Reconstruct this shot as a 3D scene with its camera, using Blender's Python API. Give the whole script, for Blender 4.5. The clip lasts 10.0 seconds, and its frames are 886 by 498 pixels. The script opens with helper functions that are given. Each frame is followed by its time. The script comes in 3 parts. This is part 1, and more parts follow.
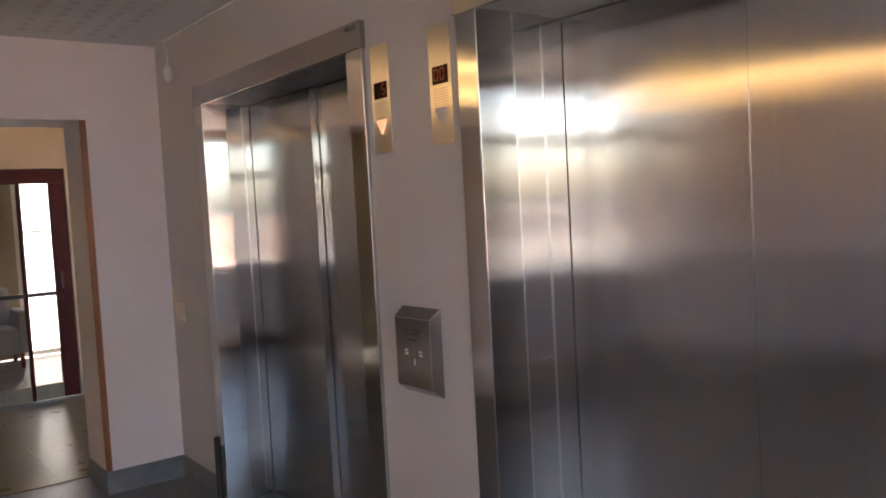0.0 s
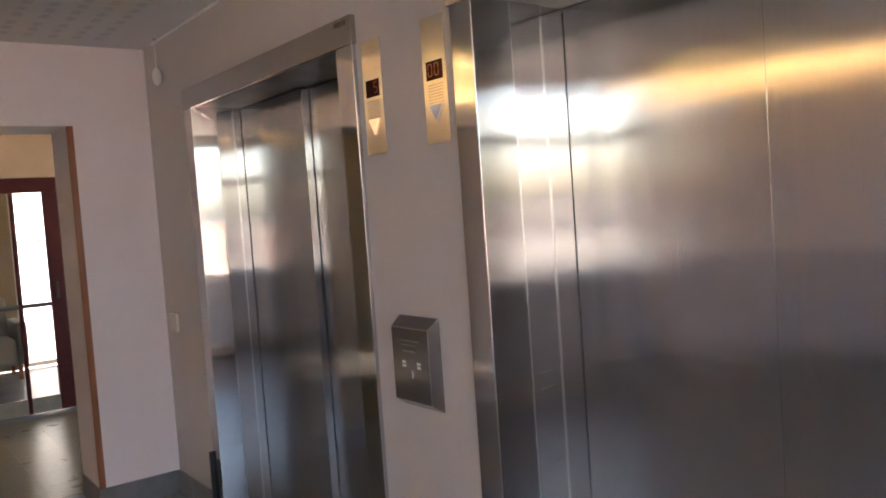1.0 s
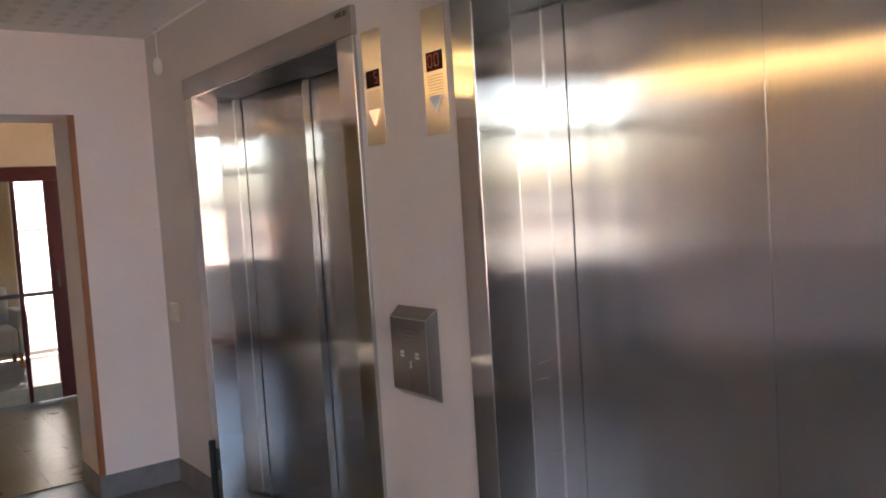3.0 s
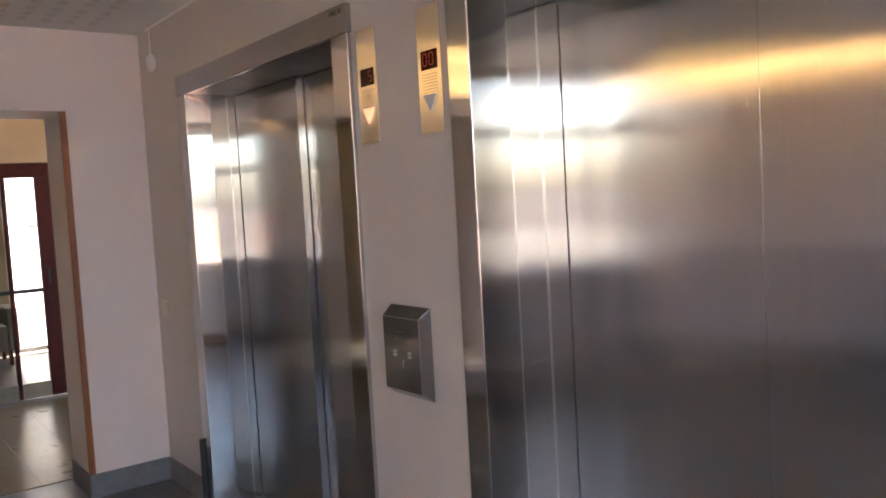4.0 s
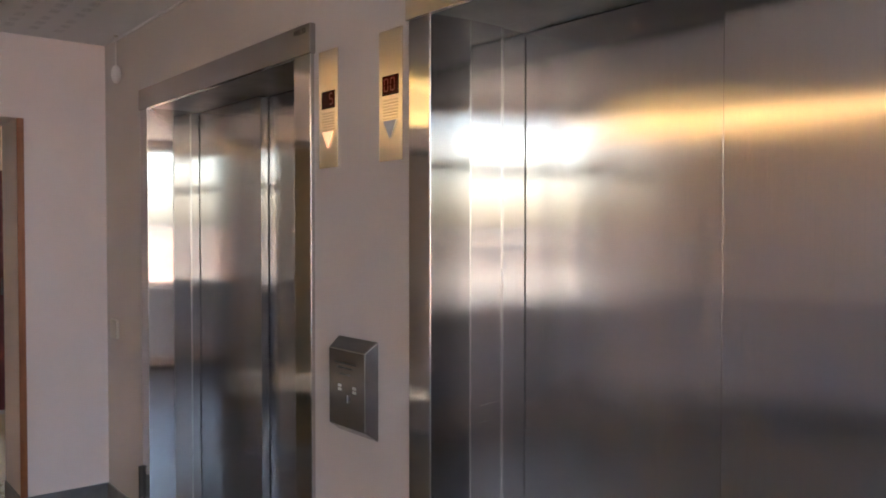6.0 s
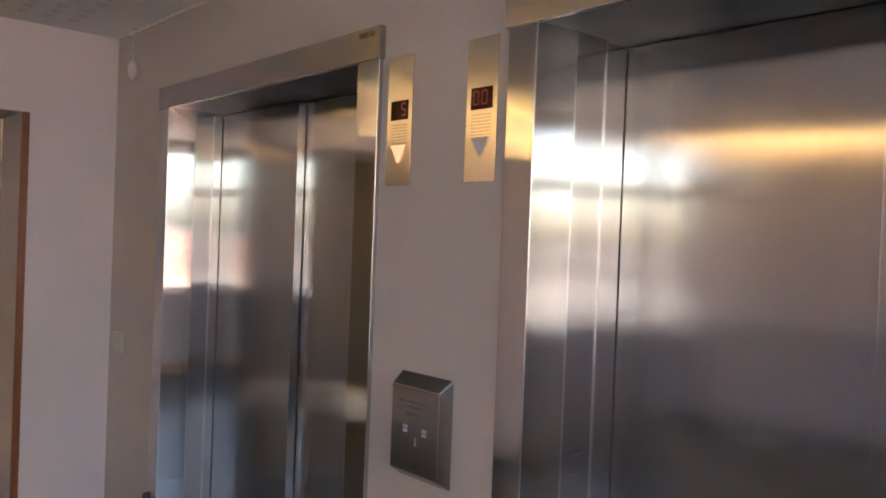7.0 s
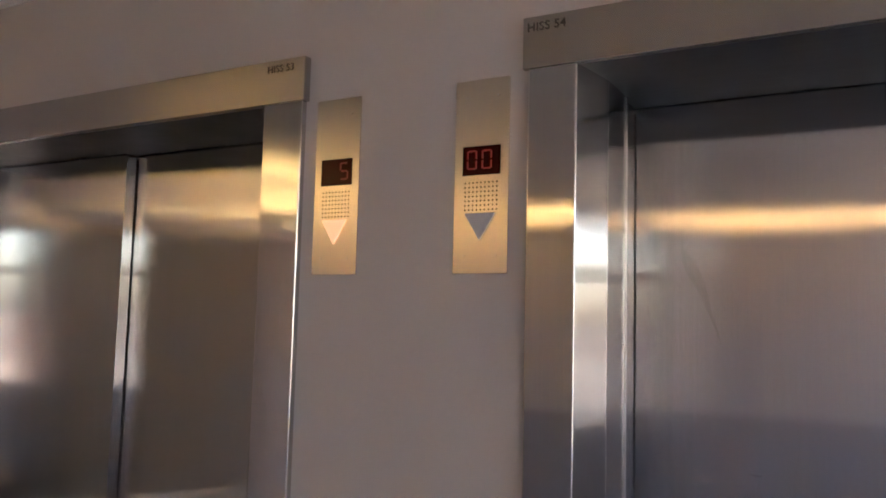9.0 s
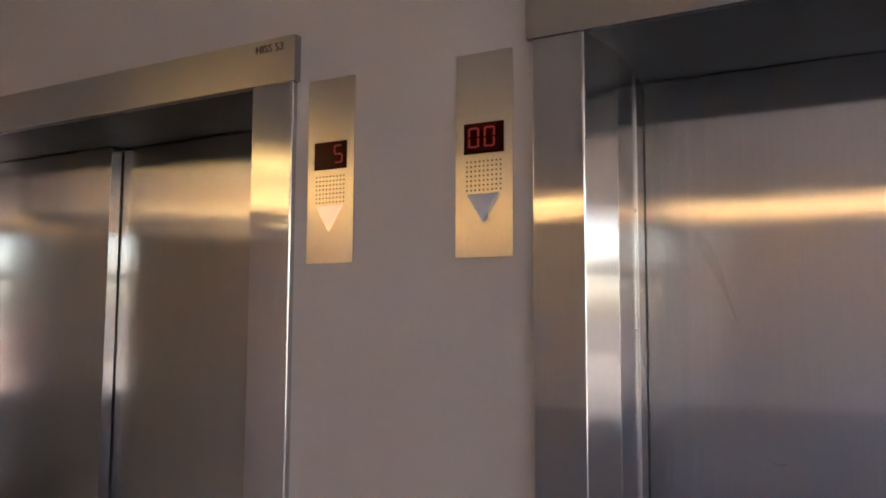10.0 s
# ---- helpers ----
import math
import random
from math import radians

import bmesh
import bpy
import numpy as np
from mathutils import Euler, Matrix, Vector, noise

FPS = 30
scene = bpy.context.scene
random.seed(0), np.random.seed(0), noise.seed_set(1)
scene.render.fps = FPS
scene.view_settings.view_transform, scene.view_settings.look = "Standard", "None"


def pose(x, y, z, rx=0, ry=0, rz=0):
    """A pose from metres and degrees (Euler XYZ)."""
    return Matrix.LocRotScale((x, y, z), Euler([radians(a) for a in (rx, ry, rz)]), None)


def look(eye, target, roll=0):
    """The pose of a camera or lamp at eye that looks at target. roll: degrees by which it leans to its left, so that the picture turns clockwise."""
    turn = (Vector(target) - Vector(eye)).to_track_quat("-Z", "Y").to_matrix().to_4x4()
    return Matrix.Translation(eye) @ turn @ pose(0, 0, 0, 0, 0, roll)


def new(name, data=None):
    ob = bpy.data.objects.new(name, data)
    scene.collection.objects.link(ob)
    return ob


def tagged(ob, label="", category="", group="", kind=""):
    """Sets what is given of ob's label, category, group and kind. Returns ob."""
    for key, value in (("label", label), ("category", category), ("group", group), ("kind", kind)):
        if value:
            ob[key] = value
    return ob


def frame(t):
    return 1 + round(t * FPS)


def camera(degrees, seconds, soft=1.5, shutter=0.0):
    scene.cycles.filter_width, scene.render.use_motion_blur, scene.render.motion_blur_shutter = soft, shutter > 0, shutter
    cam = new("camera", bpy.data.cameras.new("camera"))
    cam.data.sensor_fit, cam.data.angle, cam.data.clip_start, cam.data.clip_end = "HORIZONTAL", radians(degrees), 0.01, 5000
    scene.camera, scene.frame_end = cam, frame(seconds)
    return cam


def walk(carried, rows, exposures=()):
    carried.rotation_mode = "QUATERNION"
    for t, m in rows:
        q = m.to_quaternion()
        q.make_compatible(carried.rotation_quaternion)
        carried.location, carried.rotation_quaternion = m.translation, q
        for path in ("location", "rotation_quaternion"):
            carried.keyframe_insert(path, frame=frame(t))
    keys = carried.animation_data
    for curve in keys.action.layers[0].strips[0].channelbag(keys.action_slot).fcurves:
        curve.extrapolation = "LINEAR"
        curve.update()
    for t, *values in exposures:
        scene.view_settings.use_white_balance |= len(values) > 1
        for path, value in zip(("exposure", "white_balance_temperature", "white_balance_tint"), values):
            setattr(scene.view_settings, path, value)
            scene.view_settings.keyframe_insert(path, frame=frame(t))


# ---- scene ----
cam = camera(57.6, 10.0, soft=1.8)
PATH = [
    (0, (2.267, -1.585, 1.538), (0.677, -0.377, 1.426), -3.1),
    (0.5, (2.171, -1.552, 1.542), (0.585, -0.342, 1.406), -4.8),
    (1, (2.161, -1.477, 1.538), (0.564, -0.277, 1.433), -4.0),
    (1.5, (2.175, -1.474, 1.531), (0.576, -0.278, 1.42), -7.1),
    (2, (2.168, -1.474, 1.538), (0.573, -0.274, 1.41), -4.0),
    (3.5, (2.174, -1.477, 1.532), (0.577, -0.279, 1.408), -3.5),
    (4, (2.167, -1.477, 1.532), (0.58, -0.266, 1.406), -3.2),
    (4.5, (2.166, -1.482, 1.532), (0.584, -0.264, 1.421), -3.0),
    (5, (2.163, -1.475, 1.541), (0.593, -0.24, 1.437), -1.8),
    (5.2, (2.17, -1.467, 1.54), (0.602, -0.228, 1.447), -1.4),
    (6.3, (2.077, -1.349, 1.524), (0.529, -0.083, 1.483), 0.2),
    (6.5, (2.003, -1.379, 1.524), (0.447, -0.125, 1.442), -0.3),
    (7, (1.748, -1.472, 1.573), (0.25, -0.147, 1.549), 2.2),
    (7.5, (1.497, -1.43, 1.578), (0.034, -0.068, 1.653), 4.1),
    (8, (1.255, -1.315, 1.599), (-0.176, 0.066, 1.808), 0.8),
    (8.5, (1.059, -1.316, 1.6), (-0.146, 0.269, 1.797), 1.2),
    (9, (0.913, -1.375, 1.638), (-0.067, 0.36, 1.814), 1.5),
    (9.5, (0.853, -1.374, 1.631), (-0.167, 0.341, 1.767), 1.1),
    (10, (0.858, -1.305, 1.615), (-0.11, 0.437, 1.791), 0.3),
]
walk(cam, [(t, look(eye, target, roll)) for t, eye, target, roll in PATH], exposures=[(0.0, 3.87, 6070, 10), (1.5, 4.17, 6070, 10), (3.5, 4.2, 6070, 10), (5.0, 4.18, 6070, 10), (6.5, 4.0, 6070, 10), (7.0, 4.0, 6020, 10), (8.0, 3.76, 5960, 10), (10.0, 3.86, 5900, 10)])

# ---- daylight: bright hazy sky, the sun high to the south ----
world = bpy.data.worlds.new("sky")
scene.world = world
world.use_nodes = True
wn, wl = world.node_tree.nodes, world.node_tree.links
sky = wn.new("ShaderNodeTexSky")
sky.sky_type, sky.sun_disc = "NISHITA", False
sky.sun_elevation, sky.sun_rotation = radians(50), radians(180)
sky.air_density, sky.dust_density, sky.ozone_density = 1.0, 4.0, 0.4
wn["Background"].inputs["Strength"].default_value = 0.15
wl.new(sky.outputs["Color"], wn["Background"].inputs["Color"])
sun = new("sun", bpy.data.lights.new("sun", "SUN"))
sun.data.energy, sun.data.angle, sun.data.color = 4.6, radians(0.6), (1.0, 0.92, 0.80)
sun.matrix_world = look((-1.2, -8, 9.6), (0, 0, 0))

# ---- the plan, in metres: lift wall at y = 0, room towards -y ----
X_WEST, X_EAST, Y_SOUTH, H_CEIL = -2.481, 3.6, -4.65, 2.535
SHIFT = -2.189                      # left lift against the right lift
R_IN, R_OUT = 0.4135, 0.317           # right lift: inner and outer edge of its left jamb
CLEAR = 1.447                       # clear width between the jambs
Z_HEAD, Z_TOP = 2.112, 2.211         # header's lower and upper edge


# ---- materials ----
def mat(name, color, rough=0.5, metal=0.0, coat=0.0, spec=0.5):
    m = bpy.data.materials.new(name)
    m.use_nodes = True
    b = m.node_tree.nodes["Principled BSDF"]
    b.inputs["Base Color"].default_value = (*color, 1)
    b.inputs["Roughness"].default_value = rough
    b.inputs["Metallic"].default_value = metal
    b.inputs["Coat Weight"].default_value = coat
    b.inputs["Specular IOR Level"].default_value = spec
    return m


def node(m, kind, **inputs):
    n = m.node_tree.nodes.new(kind)
    for key, value in inputs.items():
        n.inputs[key.replace("_", " ")].default_value = value
    return n


def wire(m, a, out, b, into):
    m.node_tree.links.new(a.outputs[out], b.inputs[into])


def space(m, scale=(1, 1, 1)):
    co = node(m, "ShaderNodeNewGeometry")
    mp = node(m, "ShaderNodeMapping", Scale=scale)
    wire(m, co, "Position", mp, "Vector")
    return mp


def ramp(m, a, b, lo=0.35, hi=0.65):
    r = node(m, "ShaderNodeValToRGB")
    r.color_ramp.elements[0].position, r.color_ramp.elements[1].position = lo, hi
    r.color_ramp.elements[0].color, r.color_ramp.elements[1].color = (*a, 1), (*b, 1)
    return r


def varied(m, scale, a, b, lo=0.3, hi=0.7, detail=5.0, stretch=(1, 1, 1)):
    """Colour between a and b by noise of that scale."""
    mp = space(m, stretch)
    n = node(m, "ShaderNodeTexNoise", Scale=scale, Detail=detail, Roughness=0.6)
    wire(m, mp, "Vector", n, "Vector")
    r = ramp(m, a, b, lo, hi)
    wire(m, n, "Fac", r, "Fac")
    wire(m, r, "Color", m.node_tree.nodes["Principled BSDF"], "Base Color")
    return n


def relief(m, scale, strength, distance=0.001, stretch=(1, 1, 1), detail=4.0):
    mp = space(m, stretch)
    n = node(m, "ShaderNodeTexNoise", Scale=scale, Detail=detail, Roughness=0.6)
    bp = node(m, "ShaderNodeBump", Strength=strength, Distance=distance)
    wire(m, mp, "Vector", n, "Vector")
    wire(m, n, "Fac", bp, "Height")
    wire(m, bp, "Normal", m.node_tree.nodes["Principled BSDF"], "Normal")


def gloss_spots(m, scale, lo, hi, stretch=(1, 1, 1)):
    """Roughness wanders between lo and hi: finger marks and wiped patches."""
    mp = space(m, stretch)
    n = node(m, "ShaderNodeTexNoise", Scale=scale, Detail=6.0, Roughness=0.65)
    r = node(m, "ShaderNodeMapRange")
    r.inputs["From Min"].default_value, r.inputs["From Max"].default_value = 0.3, 0.72
    r.inputs["To Min"].default_value, r.inputs["To Max"].default_value = lo, hi
    wire(m, mp, "Vector", n, "Vector")
    wire(m, n, "Fac", r, "Value")
    wire(m, r, "Result", m.node_tree.nodes["Principled BSDF"], "Roughness")


def brushed(name, color, rough, upright=True, aniso=0.85, marks=0.05, spread=0.0):
    """Brushed stainless steel; upright: the grain runs up and down, so that mirror images spread sideways.
    spread: how far the fine grooves tilt the surface to either side."""
    m = mat(name, color, rough, 1.0)
    b = m.node_tree.nodes["Principled BSDF"]
    b.inputs["Anisotropic"].default_value = aniso
    geo = node(m, "ShaderNodeNewGeometry")
    if upright:
        cross = node(m, "ShaderNodeVectorMath")
        cross.operation = "CROSS_PRODUCT"
        cross.inputs[1].default_value = (0, 0, 1)
        wire(m, geo, "True Normal", cross, 0)
        across = node(m, "ShaderNodeVectorMath")
        across.operation = "ADD"
        across.inputs[1].default_value = (0.004, 0.002, 0.0)
        wire(m, cross, "Vector", across, 0)
    else:
        across = node(m, "ShaderNodeCombineXYZ", X=0.003, Y=0.003, Z=1.0)
    wire(m, across, "Vector", b, "Tangent")
    grain = (1, 1, 0.012) if upright else (0.012, 1, 1)
    shade = tuple(c * 0.94 for c in color)
    varied(m, 420.0, shade, color, 0.25, 0.75, 3.0, grain)
    gloss_spots(m, 5.0, rough - marks * 0.6, rough + marks, (1, 1, 0.6))
    if not spread:
        relief(m, 500.0, 0.012, 0.0002, grain, 2.0)
        return m
    # grooves: each thin strip along the grain is tilted a little to one side or the other
    along = node(m, "ShaderNodeVectorMath")
    along.operation = "DOT_PRODUCT"
    wire(m, geo, "Position", along, 0)
    wire(m, across, "Vector", along, 1)
    tilt = None
    for width in (0.000011, 0.000017, 0.000029):
        strip = node(m, "ShaderNodeMath")
        strip.operation = "DIVIDE"
        strip.inputs[1].default_value = width
        wire(m, along, "Value", strip, 0)
        whole = node(m, "ShaderNodeMath")
        whole.operation = "FLOOR"
        wire(m, strip, "Value", whole, 0)
        rnd = node(m, "ShaderNodeTexWhiteNoise")
        rnd.noise_dimensions = "1D"
        wire(m, whole, "Value", rnd, "W")
        off = node(m, "ShaderNodeMath")
        off.operation = "MULTIPLY_ADD"
        off.inputs[1].default_value, off.inputs[2].default_value = 2 * spread / 3, -spread / 3
        wire(m, rnd, "Value", off, 0)
        if tilt:
            both = node(m, "ShaderNodeMath")
            wire(m, tilt, "Value", both, 0)
            wire(m, off, "Value", both, 1)
            tilt = both
        else:
            tilt = off
    push = node(m, "ShaderNodeVectorMath")
    push.operation = "SCALE"
    wire(m, across, "Vector", push, 0)
    wire(m, tilt, "Value", push, "Scale")
    lean = node(m, "ShaderNodeVectorMath")
    lean.operation = "ADD"
    wire(m, geo, "Normal", lean, 0)
    wire(m, push, "Vector", lean, 1)
    unit = node(m, "ShaderNodeVectorMath")
    unit.operation = "NORMALIZE"
    wire(m, lean, "Vector", unit, 0)
    wire(m, unit, "Vector", b, "Normal")
    return m


STEEL = brushed("brushed_steel_upright", (0.575, 0.562, 0.553), 0.09, aniso=0.9, marks=0.008, spread=0.34)
STEEL_JAMB = brushed("brushed_steel_jamb", (0.565, 0.552, 0.54), 0.065, aniso=0.85, marks=0.006, spread=0.10)
STEEL_LEVEL = brushed("brushed_steel_level", (0.45, 0.437, 0.42), 0.26, upright=False, aniso=0.9, marks=0.008)
# steel soffit: the dark under the header is put into its colour
SOFFIT_SHADE = mat("shaded_steel_soffit", (0.06, 0.059, 0.056), 0.32, 0.0, spec=0.25)
varied(SOFFIT_SHADE, 300.0, (0.05, 0.049, 0.047), (0.07, 0.069, 0.066), 0.3, 0.7, 3.0, (0.012, 1, 1))
gloss_spots(SOFFIT_SHADE, 6.0, 0.28, 0.38)
STEEL_PLATE = brushed("satin_steel_plate", (0.70, 0.65, 0.55), 0.26, aniso=0.7, marks=0.01)
STEEL_BOX = brushed("brushed_steel_box", (0.31, 0.30, 0.292), 0.19, aniso=0.8, marks=0.012, spread=0.12)
EDGE = mat("polished_steel_edge", (0.75, 0.74, 0.72), 0.18, 1.0)
SILL = mat("worn_aluminium_sill", (0.16, 0.155, 0.15), 0.6, 0.5)
varied(SILL, 40.0, (0.12, 0.117, 0.113), (0.19, 0.185, 0.18))
DARK_GAP = mat("matte_black", (0.03, 0.03, 0.031), 0.7)
PAINT = mat("satin_wall_paint", (0.72, 0.66, 0.64), 0.55)
varied(PAINT, 1.3, (0.70, 0.60, 0.567), (0.76, 0.66, 0.625))
relief(PAINT, 260.0, 0.25, 0.0012)
# same wall paint, darker in colour because this wall gets less window light
PAINT_SHADED = mat("shaded_wall_paint", (0.50, 0.45, 0.43), 0.5)
varied(PAINT_SHADED, 1.3, (0.485, 0.442, 0.42), (0.535, 0.488, 0.464))
relief(PAINT_SHADED, 260.0, 0.25, 0.0012)
PAINT_SOUTH = mat("pale_south_wall_paint", (0.62, 0.58, 0.58), 0.6)
varied(PAINT_SOUTH, 1.4, (0.60, 0.555, 0.56), (0.67, 0.62, 0.625))
relief(PAINT_SOUTH, 240.0, 0.2, 0.001)
# lower south wall: the light's fading towards the floor is put into its colour
SHADE_LOW_SOUTH = mat("south_wall_low_shade", (0.46, 0.43, 0.47), 0.5)
varied(SHADE_LOW_SOUTH, 1.4, (0.39, 0.372, 0.405), (0.44, 0.42, 0.45))
relief(SHADE_LOW_SOUTH, 240.0, 0.2, 0.001)
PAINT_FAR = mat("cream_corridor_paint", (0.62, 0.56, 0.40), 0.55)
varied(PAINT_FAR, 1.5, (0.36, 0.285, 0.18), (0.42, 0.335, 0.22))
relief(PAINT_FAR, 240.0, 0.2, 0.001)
CEIL = mat("painted_ceiling_board", (0.72, 0.70, 0.69), 0.75)
varied(CEIL, 2.0, (0.75, 0.725, 0.71), (0.81, 0.785, 0.77))
relief(CEIL, 320.0, 0.3, 0.001)
SLOT = mat("grey_slot", (0.38, 0.365, 0.355), 0.9)
TRIM = mat("white_enamel_trim", (0.78, 0.75, 0.72), 0.35)
varied(TRIM, 6.0, (0.72, 0.69, 0.66), (0.8, 0.77, 0.74))
BASE = mat("grey_vinyl_baseboard", (0.16, 0.165, 0.17), 0.45)
varied(BASE, 9.0, (0.13, 0.135, 0.14), (0.19, 0.19, 0.195))
LINO = mat("dark_linoleum", (0.15, 0.152, 0.157), 0.4, spec=0.2)
varied(LINO, 30.0, (0.12, 0.124, 0.133), (0.17, 0.174, 0.186))
gloss_spots(LINO, 3.0, 0.30, 0.42)
TILE = mat("olive_vinyl_tile", (0.20, 0.185, 0.14), 0.3, spec=0.05)
varied(TILE, 24.0, (0.15, 0.118, 0.066), (0.19, 0.152, 0.09))
gloss_spots(TILE, 4.0, 0.26, 0.33)
WOOD = mat("varnished_wood_edge", (0.36, 0.15, 0.05), 0.35)
varied(WOOD, 60.0, (0.19, 0.066, 0.022), (0.33, 0.125, 0.045), 0.3, 0.7, 6.0, (1, 1, 0.06))
RED = mat("dark_red_door_paint", (0.16, 0.018, 0.012), 0.5, spec=0.15)
varied(RED, 14.0, (0.04, 0.005, 0.004), (0.06, 0.008, 0.006))
RAIL = mat("beige_kick_plate", (0.30, 0.26, 0.17), 0.4)
varied(RAIL, 12.0, (0.17, 0.14, 0.09), (0.23, 0.19, 0.125))
WHITE = mat("white_plastic", (0.78, 0.75, 0.70), 0.35)
varied(WHITE, 30.0, (0.52, 0.475, 0.40), (0.58, 0.53, 0.45))
GREYPLAST = mat("pale_grey_arrow_plastic", (0.52, 0.53, 0.58), 0.4)
varied(GREYPLAST, 80.0, (0.48, 0.49, 0.54), (0.55, 0.56, 0.61))
BLACK = mat("black_lettering", (0.015, 0.014, 0.013), 0.5)
INK = mat("worn_dark_lettering", (0.075, 0.066, 0.056), 0.5)
SMOKE = mat("smoked_red_display", (0.030, 0.005, 0.004), 0.22, spec=0.12)
SMUDGE = brushed("greasy_steel_smear", (0.49, 0.476, 0.467), 0.11, aniso=0.9, marks=0.01, spread=0.34)
PRINT = mat("grey_etched_print", (0.22, 0.215, 0.21), 0.5, 0.6)
PALE = mat("pale_button_mark", (0.62, 0.62, 0.60), 0.4)
BRICK = mat("pink_render_facade", (0.50, 0.27, 0.20), 0.85)
varied(BRICK, 0.4, (0.50, 0.31, 0.245), (0.58, 0.37, 0.30))
GROUND = mat("pale_sandy_paving", (0.36, 0.29, 0.21), 0.9)
varied(GROUND, 0.1, (0.51, 0.40, 0.29), (0.59, 0.47, 0.345))
RENDER = mat("pale_grey_render", (0.42, 0.40, 0.37), 0.85)
varied(RENDER, 0.4, (0.27, 0.26, 0.24), (0.33, 0.318, 0.295))
ROOF = mat("grey_roof_felt", (0.16, 0.16, 0.165), 0.8)
varied(ROOF, 0.7, (0.13, 0.13, 0.135), (0.19, 0.19, 0.195))
PICTURE = mat("print_paper", (0.6, 0.58, 0.54), 0.5)
CLOTH = mat("grey_upholstery", (0.18, 0.19, 0.20), 0.9)
varied(CLOTH, 90.0, (0.34, 0.34, 0.33), (0.42, 0.42, 0.41))


def glow(name, color, strength):
    m = mat(name, color, 0.4)
    b = m.node_tree.nodes["Principled BSDF"]
    b.inputs["Emission Color"].default_value = (*color, 1)
    b.inputs["Emission Strength"].default_value = strength
    return m


LAMP = glow("warm_lamp_tube", (1.0, 0.68, 0.24), 2.7)
LAMP_DIM = glow("dim_warm_lamp_tube", (1.0, 0.64, 0.23), 2.4)
LAMP_FAINT = glow("faint_warm_lamp_tube", (1.0, 0.66, 0.30), 1.8)
LED = glow("red_display_segment", (0.75, 0.03, 0.02), 0.010)
LIT = glow("lit_peach_arrow", (1.0, 0.40, 0.16), 0.075)
LED.node_tree.nodes["Principled BSDF"].inputs["Base Color"].default_value = (0.10, 0.006, 0.005, 1)
LIT.node_tree.nodes["Principled BSDF"].inputs["Base Color"].default_value = (0.78, 0.66, 0.58, 1)
HAZE = glow("white_daylight_haze", (1.0, 0.99, 0.95), 0.13)
# translucent sheet, made up to lighten the lower part of the jamb's reflection
MILKY_FILL = mat("milky_fill_glass", (0.45, 0.45, 0.45), 0.4)
milk = node(MILKY_FILL, "ShaderNodeBsdfTranslucent", Color=(0.12, 0.122, 0.129, 1))
sheet = node(MILKY_FILL, "ShaderNodeAddShader")
wire(MILKY_FILL, MILKY_FILL.node_tree.nodes["Principled BSDF"], "BSDF", sheet, 0)
wire(MILKY_FILL, milk, "BSDF", sheet, 1)
wire(MILKY_FILL, sheet, "Shader", MILKY_FILL.node_tree.nodes["Material Output"], "Surface")
GLASS = mat("window_glass", (1, 1, 1), 0.0)
GLASS.node_tree.nodes["Principled BSDF"].inputs["Transmission Weight"].default_value = 1.0
GLASS.node_tree.nodes["Principled BSDF"].inputs["IOR"].default_value = 1.45


# ---- mesh helpers ----
def box(bm, x0, x1, y0, y1, z0, z1, bevel=0.0):
    m = Matrix.Translation(((x0 + x1) / 2, (y0 + y1) / 2, (z0 + z1) / 2)) @ Matrix.Diagonal((x1 - x0, y1 - y0, z1 - z0, 1))
    r = bmesh.ops.create_cube(bm, size=1, matrix=m)
    if bevel:
        edges = list({e for v in r["verts"] for e in v.link_edges})
        bmesh.ops.bevel(bm, geom=edges, offset=bevel, segments=2, affect="EDGES", profile=0.6)
    return bm


def boxed(x0, x1, y0, y1, z0, z1, bevel=0.0):
    return box(bmesh.new(), x0, x1, y0, y1, z0, z1, bevel)


def prism(points, z0, z1, bevel=0.0, turn=None, edge=-1):
    """A plan outline drawn up from z0 to z1; bevel rounds its upright edges, edge is their material."""
    bm = bmesh.new()
    low = [bm.verts.new((x, y, z0)) for x, y in points]
    face = bm.faces.new(low)
    top = bmesh.ops.extrude_face_region(bm, geom=[face])["geom"]
    bmesh.ops.translate(bm, verts=[v for v in top if isinstance(v, bmesh.types.BMVert)], vec=(0, 0, z1 - z0))
    bmesh.ops.recalc_face_normals(bm, faces=bm.faces)
    if bevel:
        up = [e for e in bm.edges if abs(e.verts[0].co.z - e.verts[1].co.z) > 1e-6]
        bmesh.ops.bevel(bm, geom=up, offset=bevel, segments=3, affect="EDGES", profile=0.5, material=edge)
    if turn:
        bmesh.ops.transform(bm, matrix=turn, verts=bm.verts)
    return bm


def disc(bm, at, radius, depth, axis="y", n=12):
    turn = {"y": Matrix.Rotation(radians(90), 4, "X"), "x": Matrix.Rotation(radians(90), 4, "Y"), "z": Matrix.Identity(4)}[axis]
    bmesh.ops.create_cone(bm, cap_ends=True, segments=n, radius1=radius, radius2=radius * 0.85, depth=depth, matrix=Matrix.Translation(at) @ turn)
    return bm


def mesh_of(name, bm, materials):
    me = bpy.data.meshes.new(name)
    bm.to_mesh(me)
    bm.free()
    for m in materials if isinstance(materials, (list, tuple)) else [materials]:
        me.materials.append(m)
    return me


def part(name, bm, material, parent, label=""):
    ob = new(name, mesh_of(name, bm, material))
    ob.parent = parent
    return tagged(ob, label)


def thing(name, label, category, at=(0, 0, 0), group="", kind=""):
    ob = new(name)
    ob.location = at
    ob.empty_display_size = 0.1
    return tagged(ob, label, category, group, kind)


